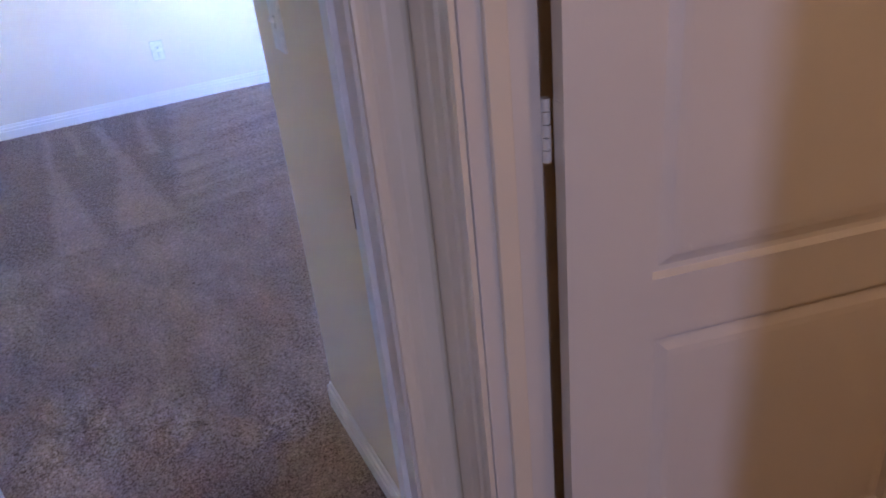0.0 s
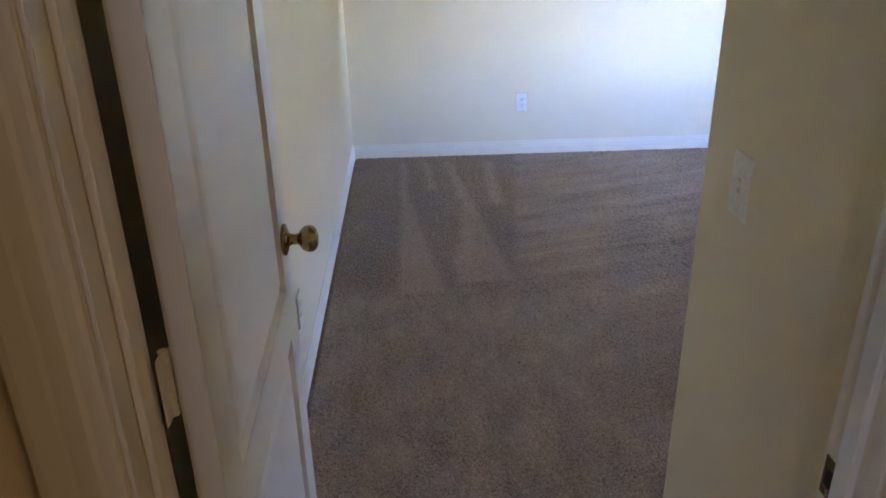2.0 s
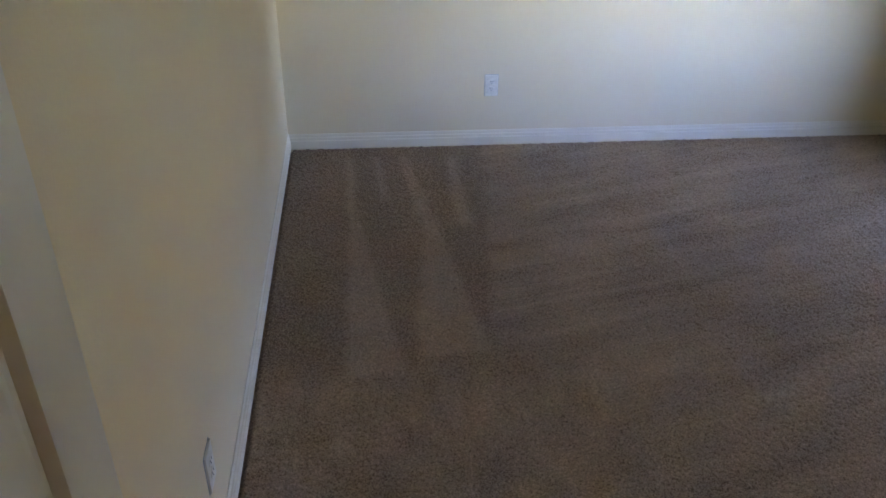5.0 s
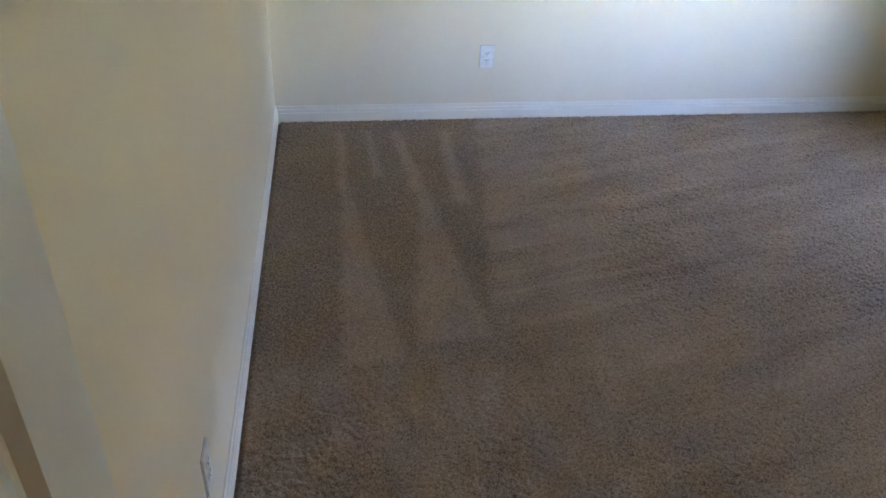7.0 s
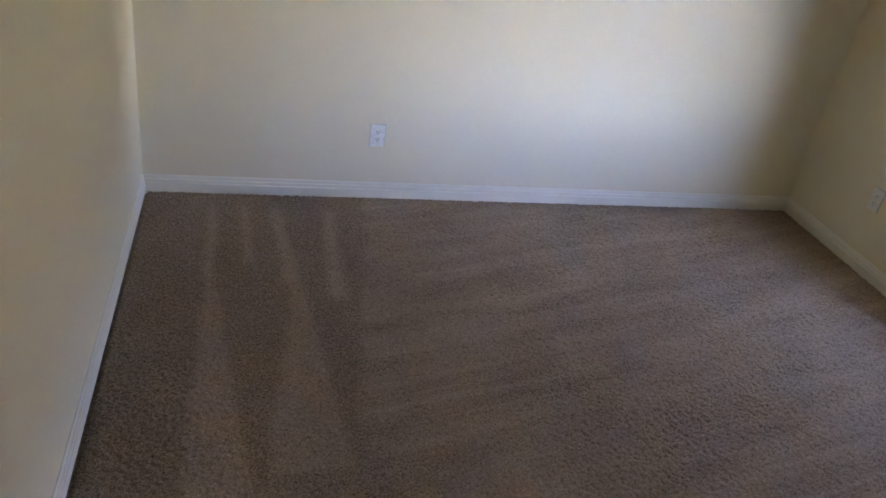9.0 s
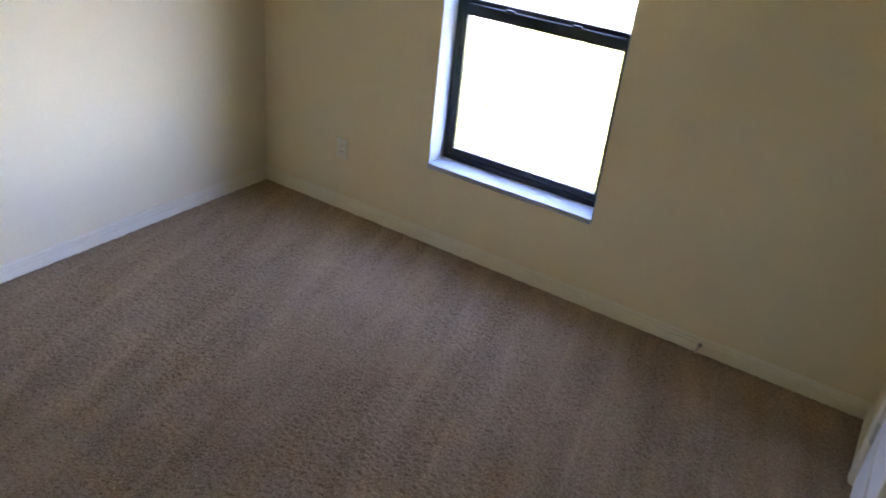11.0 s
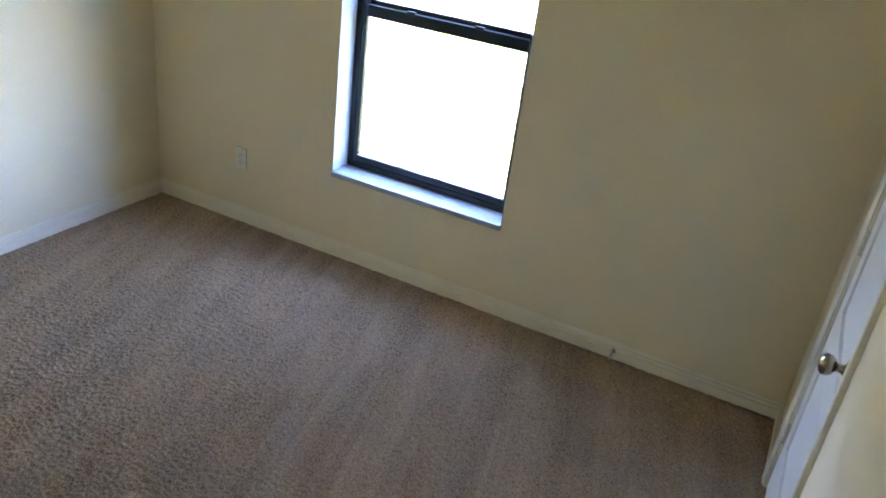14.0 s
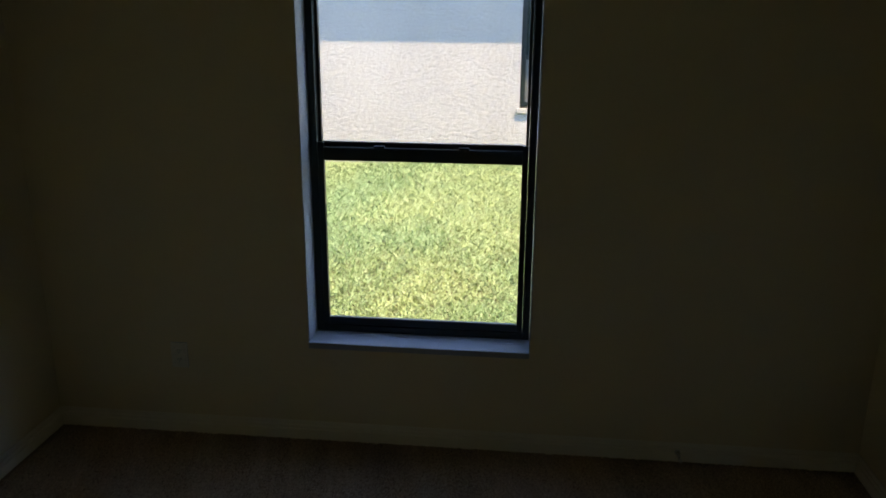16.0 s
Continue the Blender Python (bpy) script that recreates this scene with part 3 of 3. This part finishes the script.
# ---------- window ----------
def window():
    w = thing("window_1", (0, 0, 0), "dark bronze single-hung window in a deep reveal dimmed to blue-grey", "window", kind="structure")
    fx = RIGHT + WD
    zb = WZ0 + 0.03
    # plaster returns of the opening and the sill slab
    part("reveal", box((RIGHT + 0.0, WY1 - 0.001, zb), (fx + 0.03, WY1 - 0.005, WZ1)), SILL_PAINT, w, "painted window reveal, dimmed to blue-grey")
    part("reveal", box((RIGHT + 0.0, WY0 + 0.001, zb), (fx + 0.03, WY0 + 0.005, WZ1)), SILL_PAINT, w, "painted window reveal, dimmed to blue-grey")
    part("reveal", box((RIGHT + 0.0, WY0 + 0.005, WZ1 - 0.005), (fx + 0.03, WY1 - 0.005, WZ1 - 0.001)), SILL_PAINT, w, "painted window reveal, dimmed to blue-grey")
    part("window_sill", box((RIGHT - 0.014, WY0 + 0.002, WZ0 + 0.002), (fx + 0.05, WY1 - 0.002, zb), 0.006, 3), SILL_PAINT, w, "marble window sill, dimmed to blue-grey")
    y0, y1 = WY0 + 0.006, WY1 - 0.006
    z1 = WZ1 - 0.006
    zr0, zr1 = 1.213, 1.287
    frame_ob = part("window_frame", boxes(((fx, y0, zb), (fx + 0.06, y0 + 0.030, z1)), ((fx, y1 - 0.030, zb), (fx + 0.06, y1, z1)),
                                  ((fx, y0 + 0.030, zb), (fx + 0.06, y1 - 0.030, zb + 0.030)), ((fx, y0 + 0.030, z1 - 0.03), (fx + 0.06, y1 - 0.030, z1)), bevel=0.002), BRONZE, w)
    # lower sash, set inwards
    a, b = y0 + 0.031, y1 - 0.031
    low = part("lower_sash", boxes(((fx + 0.004, a, zb + 0.031), (fx + 0.028, a + 0.024, zr1)), ((fx + 0.004, b - 0.024, zb + 0.031), (fx + 0.028, b, zr1)),
                             ((fx + 0.004, a + 0.024, zb + 0.031), (fx + 0.028, b - 0.024, zb + 0.062)), ((fx + 0.004, a + 0.024, zr0), (fx + 0.028, b - 0.024, zr1 - 0.026)),
                             ((fx - 0.002, a + 0.024, zr1 - 0.026), (fx + 0.028, b - 0.024, zr1 - 0.019)), bevel=0.0015), BRONZE, w)
    part("glazing_bead", box((fx + 0.002, a + 0.024, zb + 0.0625), (fx + 0.016, b - 0.024, zb + 0.067), 0.001), SEAL_AND_SHADE, low, "pale glazing bead")
    for t in (0.3, 0.7):
        yy = a + (b - a) * t
        part("sash_lock", box((fx - 0.010, yy - 0.022, zr1 - 0.018), (fx + 0.010, yy + 0.022, zr1 - 0.008), 0.003), BRONZE, low, "dark sash latch")
    part("pane", box((fx + 0.015, a + 0.022, zb + 0.06), (fx + 0.018, b - 0.022, zr0 + 0.002)), GLASS, low).visible_shadow = False
    up = part("upper_sash", boxes(((fx + 0.032, a, zr1 - 0.022), (fx + 0.056, a + 0.012, z1 - 0.031)), ((fx + 0.032, b - 0.012, zr1 - 0.022), (fx + 0.056, b, z1 - 0.031)),
                             ((fx + 0.032, a + 0.012, zr1 - 0.036), (fx + 0.056, b - 0.012, zr1)), ((fx + 0.032, a + 0.012, z1 - 0.05), (fx + 0.056, b - 0.012, z1 - 0.031)), bevel=0.0015), BRONZE, w)
    part("pane", box((fx + 0.043, a + 0.01, zr1 - 0.002), (fx + 0.046, b - 0.01, z1 - 0.048)), GLASS, up).visible_shadow = False


window()


# ---------- wiring plates and small hardware ----------
def wall_plate(name, at, turn, label, kind):
    """A plate 71 x 115 mm; its local x runs along the wall, -y faces the room."""
    d = thing(name, at, label, "switch" if kind == "switch" else "outlet", turn=turn, group="" if kind == "switch" else "wall outlets")
    bm = box((-0.0355, -0.006, -0.0575), (0.0355, 0, 0.0575), 0.0015, 2)
    part("plate", bm, PLATE, d)
    if kind == "outlet":
        # thin grey sheet, slightly larger: the shadow line round the plate as colour
        part("shade_rim", box((-0.0372, -0.0012, -0.0592), (0.0372, 0, 0.0592)), SEAL_AND_SHADE, d, "grey rim standing in for the plate's shadow line")
        for z in (0.0195, -0.0195):
            bm = bmesh.new()
            r = bmesh.ops.create_cone(bm, cap_ends=True, segments=28, radius1=0.0172, radius2=0.0165, depth=0.002, matrix=Matrix.Translation((0, -0.0068, z)) @ Matrix.Rotation(radians(90), 4, "X") @ Matrix.Diagonal((1, 0.83, 1, 1)))
            s = part("socket", bm, PLATE, d)
            part("slot", boxes(((-0.0075, -0.0082, z - 0.001), (-0.0055, -0.0077, z + 0.008)), ((0.0055, -0.0082, z - 0.0005), (0.0075, -0.0077, z + 0.0075)),
                               ((-0.002, -0.0082, z - 0.010), (0.002, -0.0077, z - 0.006))), SLOT, s, "dark slots")
        part("screw", moved(lathe(((0, 0), (0.003, 0), (0.003, 0.0012), (0, 0.0018)), 12), Matrix.Translation((0, -0.006, 0)) @ Matrix.Rotation(radians(90), 4, "X")), PLATE, d)
    else:
        # raised tan block; the slot's shade is given by its darker colour
        part("toggle_surround", box((-0.0055, -0.0068, -0.0125), (0.0055, -0.0058, 0.0125)), HINGE_PAINT, d, "shadowed toggle slot")
        bm = box((-0.0045, -0.0175, -0.005), (0.0045, -0.005, 0.005), 0.0015)
        part("toggle", moved(bm, Matrix.Rotation(radians(-24), 4, "X")), PLATE, d)
        for z in (0.030, -0.030):
            part("screw", moved(lathe(((0, 0), (0.003, 0), (0.003, 0.0012), (0, 0.0018)), 12), Matrix.Translation((0, -0.006, z)) @ Matrix.Rotation(radians(90), 4, "X")), PLATE, d)
    return d


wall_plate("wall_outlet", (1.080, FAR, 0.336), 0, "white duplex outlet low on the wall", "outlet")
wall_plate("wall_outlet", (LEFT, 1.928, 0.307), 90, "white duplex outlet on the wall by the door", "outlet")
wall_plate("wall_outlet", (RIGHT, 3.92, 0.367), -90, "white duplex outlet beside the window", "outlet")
wall_plate("light_switch", (PASS, 0.882, 1.09), -90, "white toggle light switch on the short wall", "switch")


def door_stop():
    d = thing("door_stop", (RIGHT - BB, 1.782, 0.045), "small spring door stop with a white rubber tip on the baseboard", "door stop")
    part("base", lathe(((0, 0), (0.012, 0), (0.012, 0.003), (0.007, 0.006), (0, 0.006)), 20, "X"), SPRING, d).rotation_euler = (0, 0, radians(180))
    cu = bpy.data.curves.new("spring", "CURVE")
    cu.dimensions, cu.bevel_depth, cu.bevel_resolution = "3D", 0.0011, 2
    sp = cu.splines.new("POLY")
    n = 150
    sp.points.add(n - 1)
    for k in range(n):
        a = k / n * 2 * math.pi * 15
        r = 0.0062 - 0.0015 * k / n
        sp.points[k].co = (-0.005 - 0.055 * k / n, r * math.cos(a), r * math.sin(a), 1)
    cu.materials.append(SPRING)
    new("spring", cu).parent = d
    part("tip", moved(lathe(((0, 0), (0.0065, 0), (0.008, 0.004), (0.008, 0.013), (0.005, 0.016), (0, 0.016)), 18, "X"), Matrix.Translation((-0.076, 0, 0))), RUBBER, d, "white rubber tip")


door_stop()

# ---------- outside ----------
def lawn_z(x, y):
    u = min(max((x - 3.7) / 4.7, 0.0), 1.0)
    return -0.06 + (0.42 - 0.03 * min(max(y - 2.6, -3.0), 5.0)) * u + 0.03 * math.sin(1.7 * x + 0.6) * math.sin(1.3 * y)


def ground():
    bm = bmesh.new()
    n = 60
    xs = [RIGHT + 0.2 + 5.2 * k / n for k in range(n + 1)] + [12, 20, 40, 100, 400]
    ys = [-400, -100, -40, -15, -6] + [-3 + 14 * k / n for k in range(n + 1)] + [20, 40, 100, 400]
    g = [[bm.verts.new((x, y, lawn_z(x, y))) for y in ys] for x in xs]
    for p, q in zip(g, g[1:]):
        for k in range(len(ys) - 1):
            bm.faces.new((p[k], q[k], q[k + 1], p[k + 1]))
    bmesh.ops.recalc_face_normals(bm, faces=bm.faces)
    structure("ground", bm, GROUND_MAT, "sunlit lawn between two houses", "lawn")
    # the ground goes on round and under the house
    structure("ground_round_house", boxes(((-400, -400, -0.6), (RIGHT + 0.2, -4, -0.12)), ((-400, 5.2, -0.6), (RIGHT + 0.2, 400, -0.12)), ((-400, -4, -0.6), (-2.6, 5.2, -0.12))), GROUND_MAT, "lawn round the house", "lawn")


def grass():
    rng = np.random.default_rng(11)
    n = 260000
    X = rng.uniform(4.2, 8.48, n)
    Y = rng.uniform(1.2, 7.2, n)
    a = rng.uniform(0, 2 * np.pi, n)
    tall = rng.uniform(0.015, 0.055, n)
    half = rng.uniform(0.002, 0.006, n)
    lean = rng.uniform(0.5, 2.2, n) * tall
    la = rng.uniform(0, 2 * np.pi, n)
    Z = np.array([lawn_z(x, y) for x, y in zip(X, Y)]) - 0.004
    base = np.stack([X, Y, Z], -1)
    side = np.stack([np.cos(a), np.sin(a), 0 * a], -1) * half[:, None]
    tip = base + np.stack([np.cos(la) * lean, np.sin(la) * lean, tall], -1)
    co = np.stack([base - side, base + side, tip], 1).reshape(-1, 3)
    me = bpy.data.meshes.new("grass")
    me.vertices.add(3 * n)
    me.vertices.foreach_set("co", co.ravel())
    me.loops.add(3 * n)
    me.loops.foreach_set("vertex_index", np.arange(3 * n, dtype=np.int32))
    me.polygons.add(n)
    me.polygons.foreach_set("loop_start", np.arange(0, 3 * n, 3, dtype=np.int32))
    me.update()
    me.materials.append(BLADES)
    tagged(new("grass", me), "short yellow-green lawn grass", "grass", kind="stuff")


ground()
grass()

NX = 8.50                        # face of the neighbouring house


def neighbour_house():
    h = thing("house", (NX, 3.0, 0.2), "white stucco house with a deep eave across the lawn", "house")
    z0, z1 = -0.9, 2.63
    spans = ((-1.605, -0.48, 0.70, 2.15), (2.78, 3.905, 0.80, 2.15))
    pieces = [((0.25, -2.5, z0), (9.5, -2.25, z1)), ((0.25, 13.75, z0), (9.5, 14, z1)), ((0, -2.5, z0), (0.25, spans[0][0], z1)), ((0, spans[0][1], z0), (0.25, spans[1][0], z1)), ((0, spans[1][1], z0), (0.25, 14, z1))]
    for wy0, wy1, wz0, wz1 in spans:
        pieces += [((0, wy0, z0), (0.25, wy1, wz0)), ((0, wy0, wz1), (0.25, wy1, z1))]
    part("wall", boxes(*pieces), STUCCO, h)
    part("soffit", box((-0.405, -2.9, z1), (0.25, 14.4, z1 + 0.03)), SOFFIT, h)
    part("fascia", box((-0.425, -2.9, z1 - 0.03), (-0.405, 14.4, z1 + 0.17), 0.004), SOFFIT, h)
    bm = bmesh.new()
    v = [bm.verts.new(p) for p in ((-0.465, -3.0, z1 + 0.17), (-0.465, 14.5, z1 + 0.17), (5.0, 14.5, z1 + 2.2), (5.0, -3.0, z1 + 2.2), (10.0, 14.5, z1 + 0.17), (10.0, -3.0, z1 + 0.17), (-0.405, -3.0, z1 + 0.03), (-0.405, 14.5, z1 + 0.03), (10, 14.5, z1 + 0.03), (10, -3.0, z1 + 0.03))]
    for f in ((0, 1, 2, 3), (3, 2, 4, 5), (6, 7, 1, 0), (5, 4, 8, 9), (6, 9, 8, 7)):
        bm.faces.new([v[k] for k in f])
    bmesh.ops.recalc_face_normals(bm, faces=bm.faces)
    part("roof", bm, SHINGLE, h, "grey shingle roof")
    for wy0, wy1, wz0, wz1 in spans:
        mid = wz0 + 0.47
        win = part("window", boxes(((0.11, wy0, wz0), (0.15, wy0 + 0.05, wz1)), ((0.11, wy1 - 0.05, wz0), (0.15, wy1, wz1)), ((0.11, wy0 + 0.05, wz0), (0.15, wy1 - 0.05, wz0 + 0.05)),
                                ((0.11, wy0 + 0.05, wz1 - 0.05), (0.15, wy1 - 0.05, wz1)), ((0.11, wy0 + 0.05, mid), (0.15, wy1 - 0.05, mid + 0.05))), BRONZE, h, "dark framed window")
        part("pane", box((0.125, wy0 + 0.04, mid + 0.04), (0.131, wy1 - 0.04, wz1 - 0.04)), DARK_GLASS, win)
        part("insect_screen", box((0.118, wy0 + 0.04, wz0 + 0.04), (0.121, wy1 - 0.04, mid + 0.01)), SCREEN, win, "grey insect screen")
        part("sill", box((-0.03, wy0 - 0.03, wz0 - 0.05), (0.11, wy1 + 0.03, wz0), 0.006), STUCCO, win)


def meter_box():
    d = thing("electric_box", (NX, 5.03, 0.83), "grey electric box with a pipe on the stucco wall", "electric box")
    body = part("body", box((-0.12, -0.065, 0.12), (-0.001, 0.065, 0.34), 0.008), GREY_METAL, d)
    part("lid", box((-0.128, -0.055, 0.20), (-0.12, 0.055, 0.33), 0.004), SOFFIT, body, "pale lid")
    cu = bpy.data.curves.new("pipe", "CURVE")
    cu.dimensions, cu.bevel_depth, cu.bevel_resolution, cu.use_fill_caps = "3D", 0.021, 4, True
    sp = cu.splines.new("POLY")
    pts = [(-0.05, 0, 0.13), (-0.05, 0, 0.05), (-0.05, 0.02, 0.01), (-0.05, 0.07, -0.01), (-0.05, 0.26, -0.02), (0.04, 0.28, -0.02)]
    sp.points.add(len(pts) - 1)
    for p, c in zip(sp.points, pts):
        p.co = (*c, 1)
    cu.materials.append(SOFFIT)
    new("pipe", cu).parent = d


def air_conditioner():
    z = 0.19
    pad = tagged(link("concrete_pad", box((6.75, 4.85, 0.05), (NX - 0.02, 6.6, z), 0.01), CONCRETE), "pale concrete pad beside the house", "concrete pad")
    d = thing("air_conditioner", (7.50, 5.40, z), "grey slatted air conditioning unit on a concrete pad", "air conditioner")
    w, t = 0.37, 0.74
    part("base_pan", box((-w, -w, 0.0), (w, w, 0.05), 0.01), GREY_METAL, d)
    part("top", box((-w, -w, t - 0.06), (w, w, t), 0.02), GREY_METAL, d)
    part("coil", box((-w + 0.04, -w + 0.04, 0.05), (w - 0.04, w - 0.04, t - 0.06)), GREY_METAL, d)
    for sx, sy in ((-1, -1), (-1, 1), (1, -1), (1, 1)):
        part("corner_post", box((sx * w, sy * w, 0.05), (sx * (w - 0.035), sy * (w - 0.035), t - 0.06), 0.004), GREY_METAL, d)
    data = None
    for k in range(9):
        u = -w + 0.075 + k * (2 * w - 0.15) / 8
        for at, turn in (((-w + 0.012, u, 0), 0), ((u, -w + 0.012, 0), 90)):
            if data is None:
                s = part("slat", box((-0.004, -0.028, 0.05), (0.004, 0.028, t - 0.06)), GREY_METAL, d)
                data = s.data
            else:
                s = new("slat", data)
                s.parent = d
            s.matrix_basis = pose(*at, 0, 0, turn)


neighbour_house()
meter_box()
air_conditioner()
